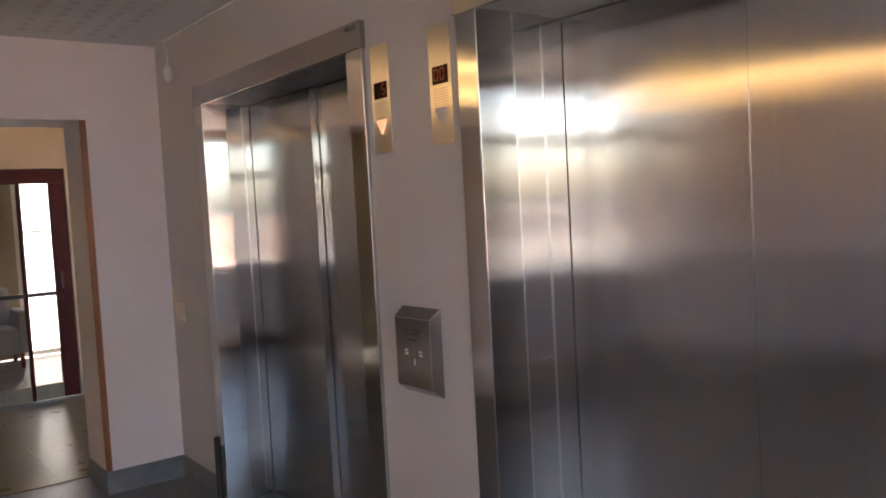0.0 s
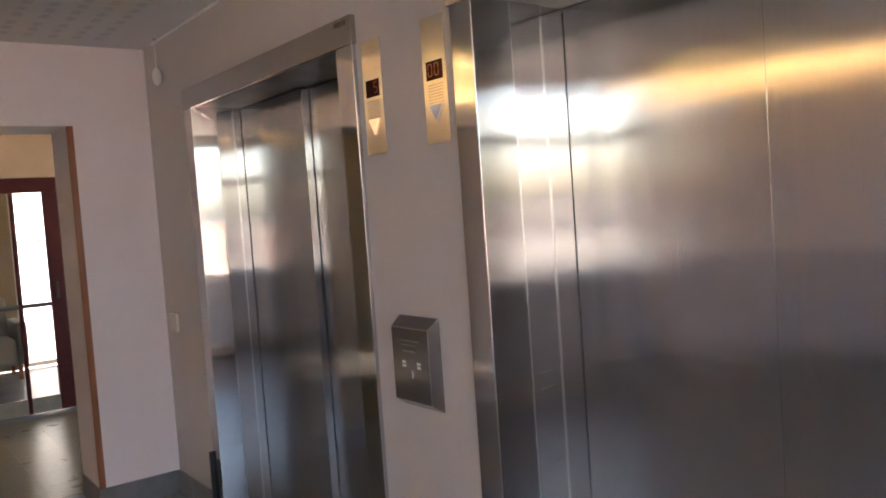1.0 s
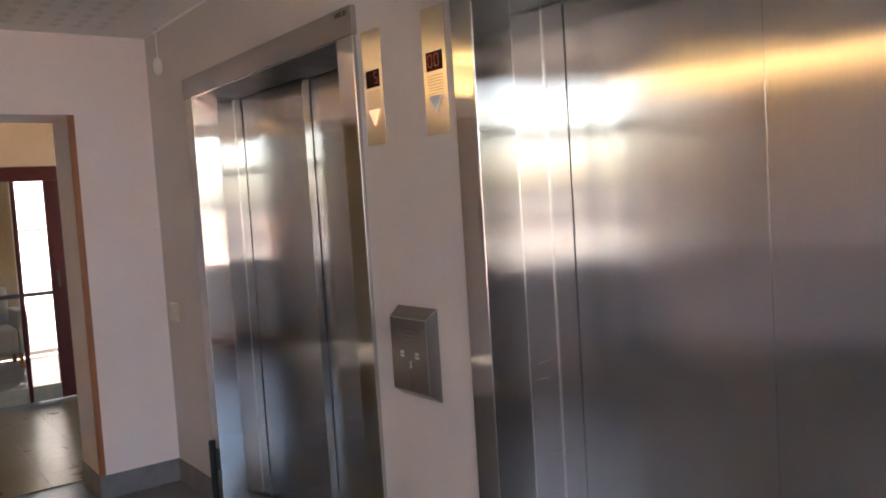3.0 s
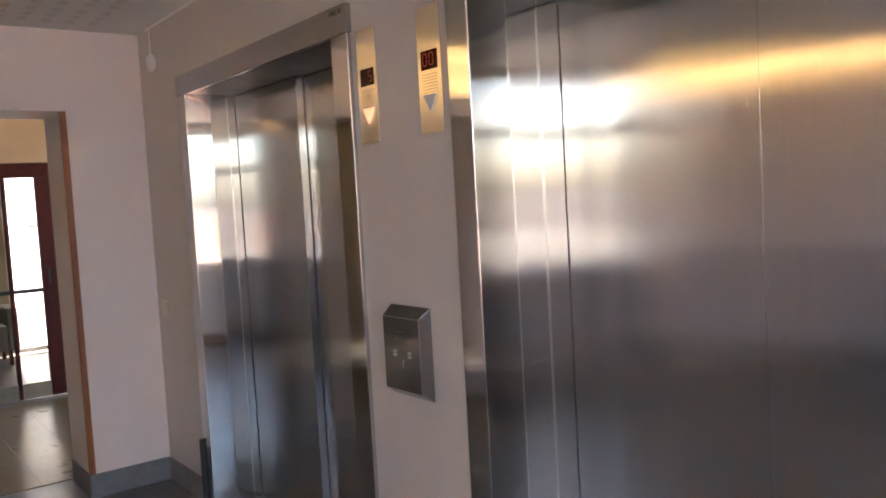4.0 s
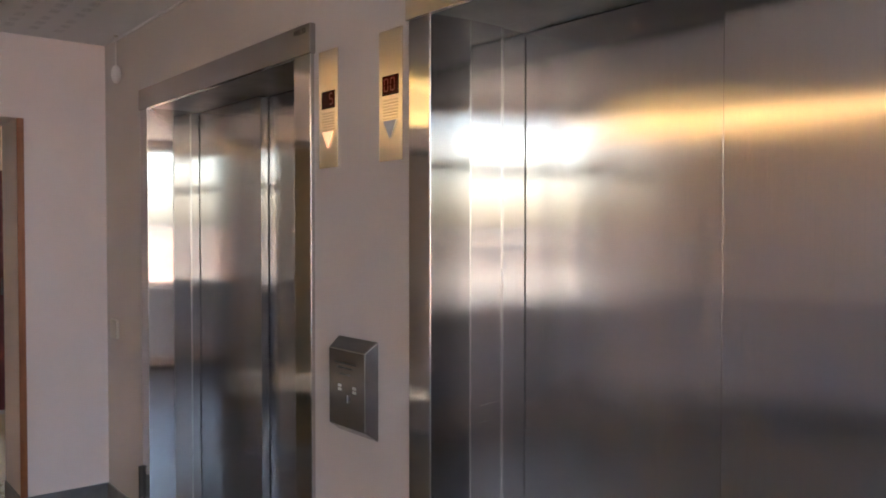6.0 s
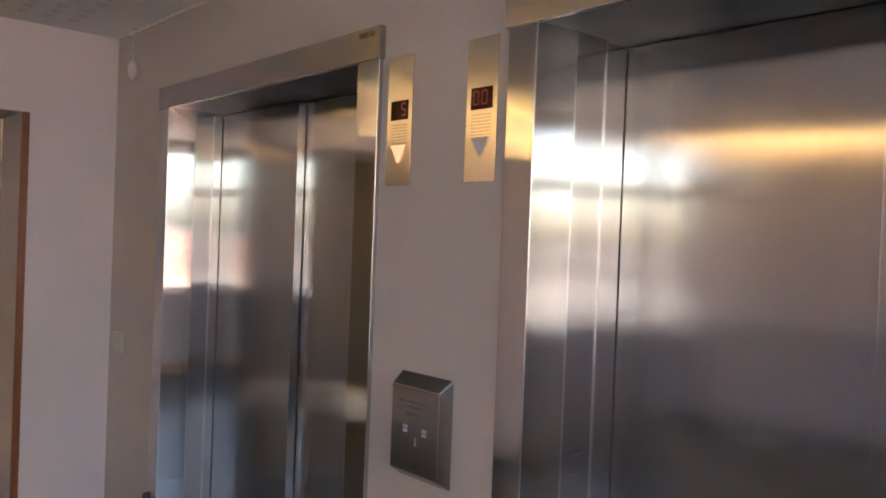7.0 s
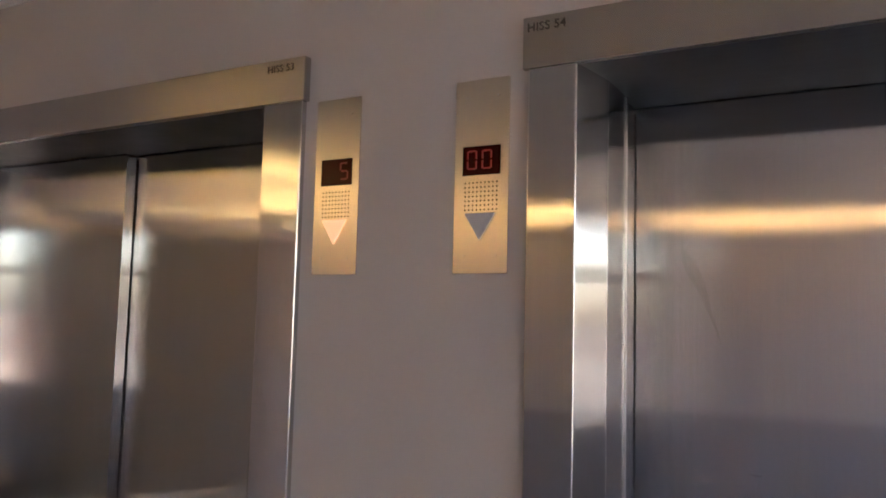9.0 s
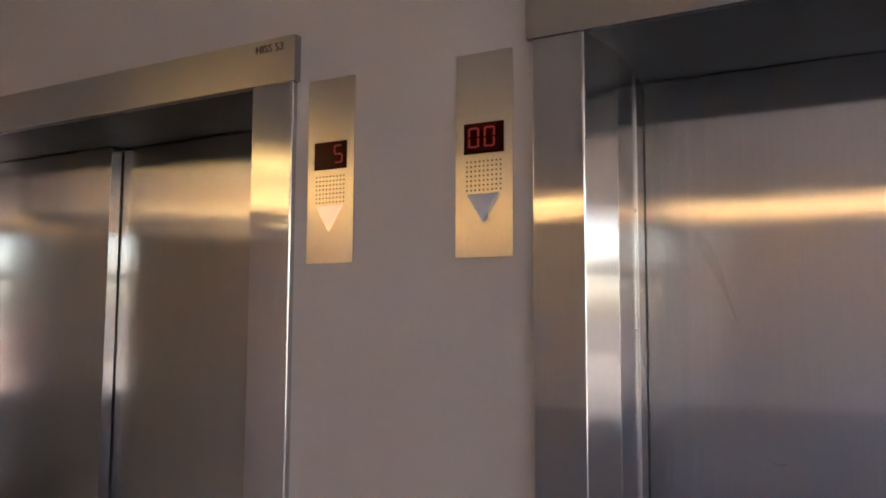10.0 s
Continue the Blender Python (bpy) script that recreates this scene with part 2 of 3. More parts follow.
def single(name, bm, material, label, category, group="", kind=""):
    return tagged(new(name, mesh_of(name, bm, material)), label, category, group, kind)


def structure(name, bm, material, label, category):
    return single(name, bm, material, label, category, kind="structure")


def lettering(name, words, size, m, material, parent, depth=0.0006, label="", wide=1.0):
    cu = bpy.data.curves.new(name, "FONT")
    cu.body, cu.size, cu.extrude, cu.resolution_u = words, size, depth, 3
    cu.space_character = wide
    ob = bpy.data.objects.new(name, cu)
    scene.collection.objects.link(ob)
    bpy.context.view_layer.update()
    me = bpy.data.meshes.new_from_object(ob.evaluated_get(bpy.context.evaluated_depsgraph_get()))
    bpy.data.objects.remove(ob)
    me.materials.clear()
    me.materials.append(material)
    out = new(name, me)
    out.parent = parent
    out.matrix_basis = m
    return tagged(out, label)


# ---- the lift hall's shell ----
hole = [(R_OUT + 0.06 + s, R_IN + CLEAR + 0.045 + s) for s in (SHIFT, 0.0)]
bm = bmesh.new()
xs = [X_WEST, hole[0][0], hole[0][1], hole[1][0], hole[1][1], X_EAST]
for a, b in ((0, 1), (2, 3), (4, 5)):
    box(bm, xs[a], xs[b], 0, 0.34, 0, Z_HEAD + 0.05)
box(bm, X_WEST, X_EAST, 0, 0.34, Z_HEAD + 0.05, H_CEIL)
structure("wall_north", bm, PAINT_SHADED, "painted wall round two lift doors, coloured darker for its weaker light", "wall")
structure("shaft_wall", boxed(X_WEST, X_EAST, 0.5, 0.6, 0, H_CEIL), PAINT, "plain painted wall closing the lift shafts", "wall")

OPEN_R, OPEN_L, OPEN_H, W_THICK = -0.435, -2.45, 2.105, 0.40
bm = bmesh.new()
box(bm, X_WEST - W_THICK, X_WEST, OPEN_R, 0.6, 0, OPEN_H)
box(bm, X_WEST - W_THICK, X_WEST, Y_SOUTH, OPEN_L, 0, OPEN_H)
box(bm, X_WEST - W_THICK, X_WEST, Y_SOUTH, 0.6, OPEN_H, H_CEIL)
structure("wall_west", bm, PAINT, "pinkish-white painted wall with an open doorway", "wall")
# up to this height the south wall is coloured darker for shade
SHADE_TOP = 0.95
south = structure("wall_south", boxed(X_WEST - W_THICK, X_EAST + 0.3, Y_SOUTH - 0.2, Y_SOUTH, SHADE_TOP, H_CEIL), PAINT_SOUTH, "pale painted wall with its lower part shaded by colour", "wall")
part("lower_wall", boxed(X_WEST - W_THICK, X_EAST + 0.3, Y_SOUTH - 0.2, Y_SOUTH, 0, SHADE_TOP), SHADE_LOW_SOUTH, south, "lower wall with the fall-off of light in its colour")

WIN_A, WIN_B, WIN_LO, WIN_HI = -4.56, -0.12, 0.88, 2.46
PLINTH = 0.10
bm = bmesh.new()
box(bm, X_EAST, X_EAST + 0.3, WIN_B, 0.6, 0, H_CEIL)
box(bm, X_EAST, X_EAST + 0.3, Y_SOUTH, WIN_A, 0, H_CEIL)
box(bm, X_EAST, X_EAST + 0.3, WIN_A, WIN_B, 0, PLINTH)
box(bm, X_EAST, X_EAST + 0.3, WIN_A, WIN_B, WIN_HI, H_CEIL)
structure("wall_east", bm, PAINT, "plain painted wall with a wide window", "wall")

structure("floor", boxed(X_WEST - 0.2, X_EAST + 0.3, Y_SOUTH - 0.2, 0.6, -0.2, 0.0), LINO, "dark grey polished linoleum floor", "floor")

# ceiling board with groups of short slots, all one mesh
bm = boxed(X_WEST - W_THICK, X_EAST + 0.3, Y_SOUTH - 0.2, 0.6, H_CEIL, H_CEIL + 0.2)
for f in bm.faces:
    f.material_index = 0
for i in range(7):
    for j in range(3):
        cx, cy = -2.27 + 0.615 * i, -0.51 - 0.615 * j
        for a in range(5):
            for b in range(5):
                gx, gy = cx + (a - 2) * 0.115, cy + (b - 2) * 0.112
                if gx < X_WEST + 0.12:
                    continue
                for k in range(6):
                    sx = gx + (k - 2.5) * 0.0125
                    q = [bm.verts.new((sx + dx, gy + dy, H_CEIL - 0.0025)) for dx, dy in ((-0.0016, -0.024), (-0.0016, 0.018), (0.0016, 0.024), (0.0016, -0.018))]
                    bm.faces.new(q).material_index = 1
tagged(new("ceiling", mesh_of("ceiling", bm, [CEIL, SLOT])), "off-white ceiling board with groups of short slots", "ceiling", kind="structure")

structure("trim_ceiling", boxed(X_WEST + 0.16, X_EAST, -0.012, -0.0005, H_CEIL - 0.010, H_CEIL - 0.001, 0.003), CEIL, "thin white bead between ceiling and wall", "trim")
base = tagged(new("baseboard"), "grey vinyl baseboard along the walls", "baseboard", kind="structure")
part("north_strip", boxed(X_WEST + 0.008, R_OUT + SHIFT, -0.008, -0.0005, 0, 0.13, 0.002), BASE, base)
part("west_strip", boxed(X_WEST + 0.0005, X_WEST + 0.008, OPEN_R - 0.006, -0.0005, 0, 0.13, 0.002), BASE, base)
part("return_strip", boxed(X_WEST - W_THICK, X_WEST, OPEN_R - 0.008, OPEN_R - 0.0005, 0, 0.13, 0.002), BASE, base)
part("south_strip", boxed(X_WEST, X_EAST, Y_SOUTH + 0.0005, Y_SOUTH + 0.008, 0, 0.13, 0.002), BASE, base)
structure("trim_doorway", prism([(X_WEST - 0.006, OPEN_R - 0.008), (X_WEST + 0.006, OPEN_R - 0.008), (X_WEST + 0.006, OPEN_R + 0.026), (X_WEST + 0.0006, OPEN_R + 0.026), (X_WEST + 0.0006, OPEN_R - 0.0006), (X_WEST - 0.006, OPEN_R - 0.0006)], 0.131, OPEN_H, 0.0015), WOOD, "varnished orange-brown wooden corner strip of the doorway", "trim")


# ---- window to the east, and what lies outside ----
def window(name, x, y0, y1, z0, z1, transom, uprights, label, half=0.055, plain_from=None):
    """A framed window in a wall that faces along x; plain_from: past this place the panes have no transom."""
    w = tagged(new(name), label, "window", kind="structure")
    t = 0.06
    for nm, a in (("frame_side", (y0, y0 + t, z0, z1)), ("frame_side", (y1 - t, y1, z0, z1)), ("frame_head", (y0 + t, y1 - t, z1 - t, z1)), ("frame_foot", (y0 + t, y1 - t, z0, z0 + t))):
        part(nm, boxed(x, x + 0.07, *a, 0.004), TRIM, w)
    y_bar = plain_from if plain_from is not None else y1 - t
    part("transom", boxed(x + 0.002, x + 0.068, y0 + t, y_bar, transom - half, transom + half, 0.004), TRIM, w)
    for u in uprights:
        part("mullion", boxed(x + 0.004, x + 0.066, u - 0.025, u + 0.025, z0 + t, z1 - t, 0.004), TRIM, w)
    cuts = [y0 + t, *uprights, y1 - t]
    for a, b in zip(cuts, cuts[1:]):
        plain = plain_from is not None and a >= plain_from - 0.001
        for lo, hi in ((z0 + t, z1 - t),) if plain else ((z0 + t, transom - half), (transom + half, z1 - t)):
            p = part("pane", boxed(x + 0.03, x + 0.036, a, b, lo, hi), GLASS, w)
            p.visible_shadow = False
    return w


win = window("window_1", X_EAST + 0.12, WIN_A, WIN_B, WIN_LO, WIN_HI, 2.025, [-3.15, -2.05, -0.86], "white-framed window with a transom over added milky panels", 0.045, -0.86)
part("window_sill", boxed(X_EAST - 0.05, X_EAST + 0.12, WIN_A, WIN_B, WIN_LO - 0.03, WIN_LO + 0.002, 0.006), TRIM, win)
# unseen panels added under the sill to let light through
for y0, y1 in ((WIN_A, -3.951), (-3.949, -2.951), (-2.949, -1.951), (-1.949, -0.951), (-0.949, WIN_B - 0.001)):
    part("fill_panel", boxed(X_EAST + 0.13, X_EAST + 0.15, y0, y1, PLINTH + 0.001, WIN_LO - 0.032, 0.004), MILKY_FILL, win, "added milky panel that lightens what the jamb mirrors")
structure("ground", boxed(-400, 900, -700, 700, -14.2, -14), GROUND, "pale sandy paved yard far below the window", "ground")


def building(at, w, d, h, label, material):
    b = thing("apartment_building", label, "building", at)
    part("wall", boxed(0, d, -w / 2, w / 2, 0, h), material, b)
    part("roof", boxed(-0.3, d + 0.3, -w / 2 - 0.3, w / 2 + 0.3, h, h + 0.35), ROOF, b)
    for i in range(int(w / 4)):
        for j in range(int(h / 3)):
            y, z = -w / 2 + 2.2 + 4 * i, 1.2 + 3 * j
            p = part("window", boxed(-0.06, 0.04, y - 0.6, y + 0.6, z, z + 1.3), SMOKE, b)
    return b


building((38, 11, -14), 36, 12, 15.4, "long pink rendered apartment building across the yard", BRICK)
building((40, -62, -14), 104, 12, 15.3, "pale grey apartment building across the yard", RENDER)


# ---- warm tube lamps high on the west and south walls ----
def cove_lamp(y):
    """A shielded tube lamp on the west wall that lights the wall and ceiling above it."""
    l = thing("wall_lamp", "shielded warm yellow tube lamp high on the wall", "lamp", (X_WEST, y, H_CEIL - 0.28), "shielded lamps along the wall")
    part("housing", boxed(0.0005, 0.03, -0.64, 0.64, -0.04, 0.03, 0.004), TRIM, l)
    part("shield", boxed(0.0305, 0.11, -0.64, 0.64, -0.04, -0.03), TRIM, l)
    part("shield_lip", boxed(0.1, 0.11, -0.64, 0.64, -0.0295, 0.03, 0.002), TRIM, l)
    part("tube", boxed(0.031, 0.065, -0.6, 0.6, -0.017, 0.017, 0.012), LAMP, l, "warm yellow glowing tube")
    return l


for y in (-2.45, -3.85):
    cove_lamp(y)


def tube_lamp(x, lip, tube):
    l = thing("wall_lamp", "long warm yellow tube lamp high on the wall", "lamp", (x, Y_SOUTH, H_CEIL - 0.13), "tube lamps in a row")
    part("housing", boxed(-0.65, 0.65, 0.0005, 0.03, -0.025, 0.025, 0.004), TRIM, l)
    part("shield", boxed(-0.65, 0.65, 0.0305, 0.09, -0.025, -0.018), TRIM, l)
    part("shield_lip", boxed(-0.65, 0.65, 0.083, 0.09, -0.0175, lip, 0.002), TRIM, l)
    part("tube", boxed(-0.6, 0.6, 0.031, 0.055, -0.012, 0.012, 0.008), tube, l, "warm yellow glowing tube")
    return l


for x in (-1.75, -0.45, 0.85, 2.15):
    tube_lamp(x, 0.012 if x < -1 else 0.026, LAMP_DIM if x < 0 else LAMP_FAINT)


# ---- the lifts ----
def lift_entrance(shift, number, at_left, front_left, proud, r_out):
    """A steel portal with two sliding leaves; front_left: the left leaf slides in front of the right one."""
    e = thing("lift_entrance", f"closed two-leaf lift door in a brushed steel portal marked HISS {number}", "lift door", (shift, 0, 0), "lift doors")
    a, b = R_IN, R_IN + CLEAR
    deep, back = (0.190, 0.30) if front_left else (0.241, 0.375)
    mid, splay = (0.099, 0.029) if front_left else (0.119, 0.0178)
    left = [(R_OUT, 0.06), (R_OUT, -proud), (a, -proud), (a + splay, mid), (a + 0.016, deep), (a + 0.006, deep + 0.0005), (a + 0.006, back), (R_OUT + 0.062, back), (R_OUT + 0.062, 0.06)]
    left[0], left[-1] = (R_OUT, -0.0006), (R_OUT + 0.062, -0.0006)
    jamb = part("jamb", prism(left, 0.02, Z_HEAD, 0.003, None, 1), [STEEL_JAMB, EDGE], e)
    part("edge_bead", boxed(a + 0.011, a + 0.0195, deep - 0.002, deep + 0.005, 0.022, Z_HEAD - 0.001, 0.0012), EDGE, jamb, "polished steel edge bead")
    mirror = [(a + b - (r_out if abs(x - R_OUT) < 1e-6 else x), y) for x, y in left][::-1]
    part("jamb", prism(mirror, 0.02, Z_HEAD, 0.003, None, 1), [STEEL_JAMB, EDGE], e)
    out_l, out_r = R_OUT - 0.010, a + b - r_out + 0.006
    part("header", boxed(out_l, out_r, -proud - 0.004, -0.0006, Z_HEAD, Z_TOP, 0.0015), STEEL_LEVEL, e)
    part("soffit", boxed(R_OUT + 0.064, a + b - R_OUT - 0.064, 0.0, back, Z_HEAD + 0.0005, Z_HEAD + 0.045), SOFFIT_SHADE, e)
    part("sill", boxed(a, b, 0.0, 0.34, 0.0, 0.018), SILL, e, "grooved metal threshold")
    near, far = (0.240, 0.280) if front_left else (0.306, 0.346)
    seam = a + (0.676 if front_left else 0.685)
    yl, yr = (near, far) if front_left else (far, near)
    lap = 0.03
    l_end, r_start = (seam, seam - lap) if front_left else (seam + lap, seam)
    leaf = part("door_leaf", boxed(a - 0.002, l_end, yl, yl + (0.036 if front_left else 0.03), 0.022, Z_HEAD - 0.002, 0.0012), STEEL, e)
    part("door_leaf", boxed(r_start, b + 0.002, yr, yr + 0.03, 0.022, Z_HEAD - 0.002, 0.003), STEEL, e)
    # dark strips stand in for the shade in the gaps round the leaves
    for x0, x1, y in ((a, seam - 0.001, yl), (seam + 0.001, b, yr)):
        part("top_gap", boxed(x0, x1, y - 0.003, y + 0.028, Z_HEAD - 0.0016, Z_HEAD - 0.0004), DARK_GAP, e, "dark strip for the shaded gap above the leaf")
    part("gap_strip", boxed(a + 0.0065, a + (0.0092 if front_left else 0.0074), yl - 0.002, yl - 0.0005, 0.022, Z_HEAD - 0.013), DARK_GAP, leaf, "dark strip for the shaded gap beside the leaf")
    if front_left:
        part("gap_strip", boxed(seam + 0.0005, seam + 0.0025, far - 0.002, far - 0.0005, 0.022, Z_HEAD - 0.013), DARK_GAP, leaf, "dark strip for the shaded gap between the leaves")
    for z in (0.42, 0.80, 1.18, 1.60, 1.83):
        part("screw", disc(bmesh.new(), (a + (0.0182 if front_left else 0.0168), deep - 0.010, z), 0.0028, 0.003, "x", 8), EDGE, jamb, "small steel screw head")
    tx = out_r - 0.108 if at_left else out_l + 0.008
    lettering("lettering", f"HISS {number}", 0.0235, pose(tx, -proud - 0.0052, Z_TOP - 0.028, 90, 0, 0), INK, e, 0.0002, "black printed lift mark", 1.05)
    return leaf, jamb


lift_entrance(SHIFT, "53", True, True, 0.018, 0.303)
right_leaf, right_jamb = lift_entrance(0.0, "54", False, False, 0.012, 0.317)


def streak(points, widths):
    """A flat smear along a line of (x, z) points, as wide as given at each."""
    bm = bmesh.new()
    rows = []
    for i, ((x, z), w) in enumerate(zip(points, widths)):
        ax, az = points[max(i - 1, 0)]
        bx, bz = points[min(i + 1, len(points) - 1)]
        n = Vector((bz - az, ax - bx)).normalized() * w / 2
        rows.append((bm.verts.new((x - n.x, 0, z - n.y)), bm.verts.new((x + n.x, 0, z + n.y))))
    for (a, b), (c, d) in zip(rows, rows[1:]):
        bm.faces.new((a, b, d, c))
    top = bmesh.ops.extrude_face_region(bm, geom=list(bm.faces))["geom"]
    bmesh.ops.translate(bm, verts=[v for v in top if isinstance(v, bmesh.types.BMVert)], vec=(0, -0.0003, 0))
    bmesh.ops.recalc_face_normals(bm, faces=bm.faces)
    return bm


# a dull smear on the left leaf, and scratches on the jamb
s = part("smear", streak([(0.520, 1.800), (0.532, 1.772), (0.546, 1.745), (0.560, 1.715), (0.575, 1.672), (0.588, 1.635), (0.598, 1.604)], [0.006, 0.022, 0.026, 0.016, 0.007, 0.004, 0.0015]), SMUDGE, right_leaf, "dull greasy smear")
s.location = (0, 0.3458, 0)
s = part("smear", streak([(0.650, 1.350), (0.664, 1.347), (0.675, 1.349)], [0.002, 0.005, 0.002]), SMUDGE, right_leaf, "small dull mark")
s.location = (0, 0.3458, 0)
for y0, y1, z0, z1 in ((0.150, 0.232, 1.026, 1.034), (0.146, 0.200, 0.978, 0.981), (0.190, 0.232, 0.741, 0.752)):
    bm = boxed(-0.0003, 0.0006, -0.5 * math.hypot(y1 - y0, z1 - z0), 0.5 * math.hypot(y1 - y0, z1 - z0), -0.0011, 0.0011)
    s = part("scratch", bm, EDGE, right_jamb, "bright scratch in the steel")
    ym = (y0 + y1) / 2
    s.matrix_basis = pose(R_IN + 0.0164 + 0.0018 * (0.241 - ym) / 0.122, ym, (z0 + z1) / 2, math.degrees(math.atan2(z1 - z0, y1 - y0)), 0, 0)

structure("trim_guard", boxed(R_OUT + SHIFT - 0.02, R_OUT + SHIFT - 0.001, -0.034, -0.0085, 0.0, 0.36, 0.002), DARK_GAP, "black rubber guard beside the lift jamb", "trim")


# ---- lift indicators ----
def seven(bm, digit, w, h, t):
    """The lit bars of one seven-bar figure, in x and z from its lower left corner."""
    on = {"0": "abcdef", "5": "afgcd"}[digit]
    m = h / 2
    bars = {"a": (t, w - t, h - t, h), "d": (t, w - t, 0, t), "g": (t, w - t, m - t / 2, m + t / 2), "f": (0, t, m + t / 2, h - t / 2), "b": (w - t, w, m + t / 2, h - t / 2), "e": (0, t, t / 2, m - t / 2), "c": (w - t, w, t / 2, m - t / 2)}
    for k in on:
        x0, x1, z0, z1 = bars[k]
        box(bm, x0, x1, -0.0003, 0.0003, z0, z1)
    return bm


def arrow(w, h, depth):
    bm = bmesh.new()
    v = [bm.verts.new(c) for c in ((-w / 2, 0, h / 2), (0, 0, -h / 2), (w / 2, 0, h / 2))]
    f = bm.faces.new(v)
    top = bmesh.ops.extrude_face_region(bm, geom=[f])["geom"]
    bmesh.ops.translate(bm, verts=[q for q in top if isinstance(q, bmesh.types.BMVert)], vec=(0, -depth, 0))
    bmesh.ops.recalc_face_normals(bm, faces=bm.faces)
    bmesh.ops.bevel(bm, geom=list(bm.edges), offset=0.0012, segments=2, affect="EDGES")
    return bm


def indicator(x, label, figures, arrow_material, arrow_label):
    p = thing("lift_indicator", label, "lift indicator", (x, 0, 1.918), "lift indicators")
    plate = part("plate", boxed(-0.058, 0.058, -0.0035, -0.0002, -0.190, 0.190, 0.0008), STEEL_PLATE, p)
    display = part("display", boxed(-0.0405, 0.0405, -0.0046, -0.0037, 0.001, 0.058, 0.0004), SMOKE, p, "smoked red number display")
    for k, figure in enumerate(figures):
        if figure != " ":
            bm = seven(bmesh.new(), figure, 0.022, 0.038, 0.0034)
            f = part("figure", bm, LED, display, "dim red display figure")
            f.location = (-0.031 + 0.032 * k + (0.008 if figures[0] == " " else 0), -0.0051, 0.012)
    bm = bmesh.new()
    for i in range(9):
        for j in range(7):
            disc(bm, (-0.034 + i * 0.0085, -0.0037, -0.0665 + j * 0.0088), 0.0018, 0.0006, "y", 8)
    part("speaker_holes", bm, BLACK, plate, "grid of small dark speaker holes")
    a = part("arrow", arrow(0.066, 0.053, 0.005), arrow_material, p, arrow_label)
    a.location = (0.0, -0.0036, -0.100)
    for sx, sz in ((-0.034, -0.155), (0.034, -0.155), (-0.034, 0.155), (0.034, 0.155)):
        part("screw", disc(bmesh.new(), (sx, -0.0042, sz), 0.0028, 0.0014, "y", 10), EDGE, plate)
    return p


indicator(-0.128, "brushed steel lift indicator with a lit down arrow", " 5", LIT, "lit peach down arrow")
indicator(0.2185, "brushed steel lift indicator with an unlit grey down arrow", "00", GREYPLAST, "pale grey down arrow")


# ---- call box between the lifts ----
def call_box(x0, x1, z0, z1):
    c = thing("call_box", "sloping brushed steel call box with a key switch", "call box", (0, 0, 0))
    d = 0.042
    side = [(0, z0), (-d, z0 + 0.030), (-d, z1 - 0.034), (0, z1)]
    bm = bmesh.new()
    lft = [bm.verts.new((x0 - y * 0.15, min(y, -0.0006), z)) for y, z in side]
    rgt = [bm.verts.new((x1 + y * 0.3, min(y, -0.0006), z)) for y, z in side]
    bm.faces.new(lft)
    bm.faces.new(rgt[::-1])
    for i in range(4):
        j = (i + 1) % 4
        bm.faces.new((lft[i], rgt[i], rgt[j], lft[j]))
    bmesh.ops.recalc_face_normals(bm, faces=bm.faces)
    bmesh.ops.bevel(bm, geom=list(bm.edges), offset=0.0018, segments=2, affect="EDGES", material=1)
    housing = part("housing", bm, [STEEL_BOX, EDGE], c)
    front, cx = -d - 0.0004, (x0 + x1) / 2
    for bx in (-0.04, 0.042):
        bm = bmesh.new()
        for i in range(2):
            for j in range(2):
                box(bm, cx + bx - 0.009 + i * 0.010, cx + bx - 0.001 + i * 0.010, front - 0.002, front, 1.030 + j * 0.012, 1.0385 + j * 0.012, 0.0006)
        part("button_mark", bm, PALE, c, "pale square button mark")
    key = part("key_switch", disc(bmesh.new(), (cx + 0.008, front - 0.001, 1.01), 0.007, 0.003, "y", 20), PRINT, c, "dark key switch")
    part("key_slot", boxed(cx + 0.0055, cx + 0.0105, front - 0.0036, front - 0.0027, 0.998, 1.022), PALE, key, "pale upright key slot")
    part("screw", disc(bmesh.new(), (cx + 0.004, front - 0.0006, 0.942), 0.004, 0.002, "y", 10), BLACK, housing)
    for k, (w, z) in enumerate(((0.12, 1.117), (0.085, 1.103), (0.06, 1.083))):
        part("print_bar", boxed(cx - w / 2 - 0.01, cx + w / 2 - 0.01, front - 0.0006, front - 0.0001, z - 0.002, z + 0.002), PRINT, housing, "worn grey line of print")
    return c


call_box(-0.070, 0.152, 0.890, 1.192)


# ---- switch and pull cord on the lift wall ----
def light_switch(x, z):
    s = thing("light_switch", "white plastic double light switch on the wall", "switch", (x, 0, z))
    part("plate", boxed(-0.052, 0.052, -0.018, -0.0005, -0.050, 0.050, 0.004), WHITE, s)
    for k in (-1, 1):
        part("rocker", boxed(k * 0.0175 - 0.0165, k * 0.0175 + 0.0165, -0.022, -0.0178, -0.036, 0.036, 0.002), WHITE, s)
    return s


light_switch(-2.330, 0.997)


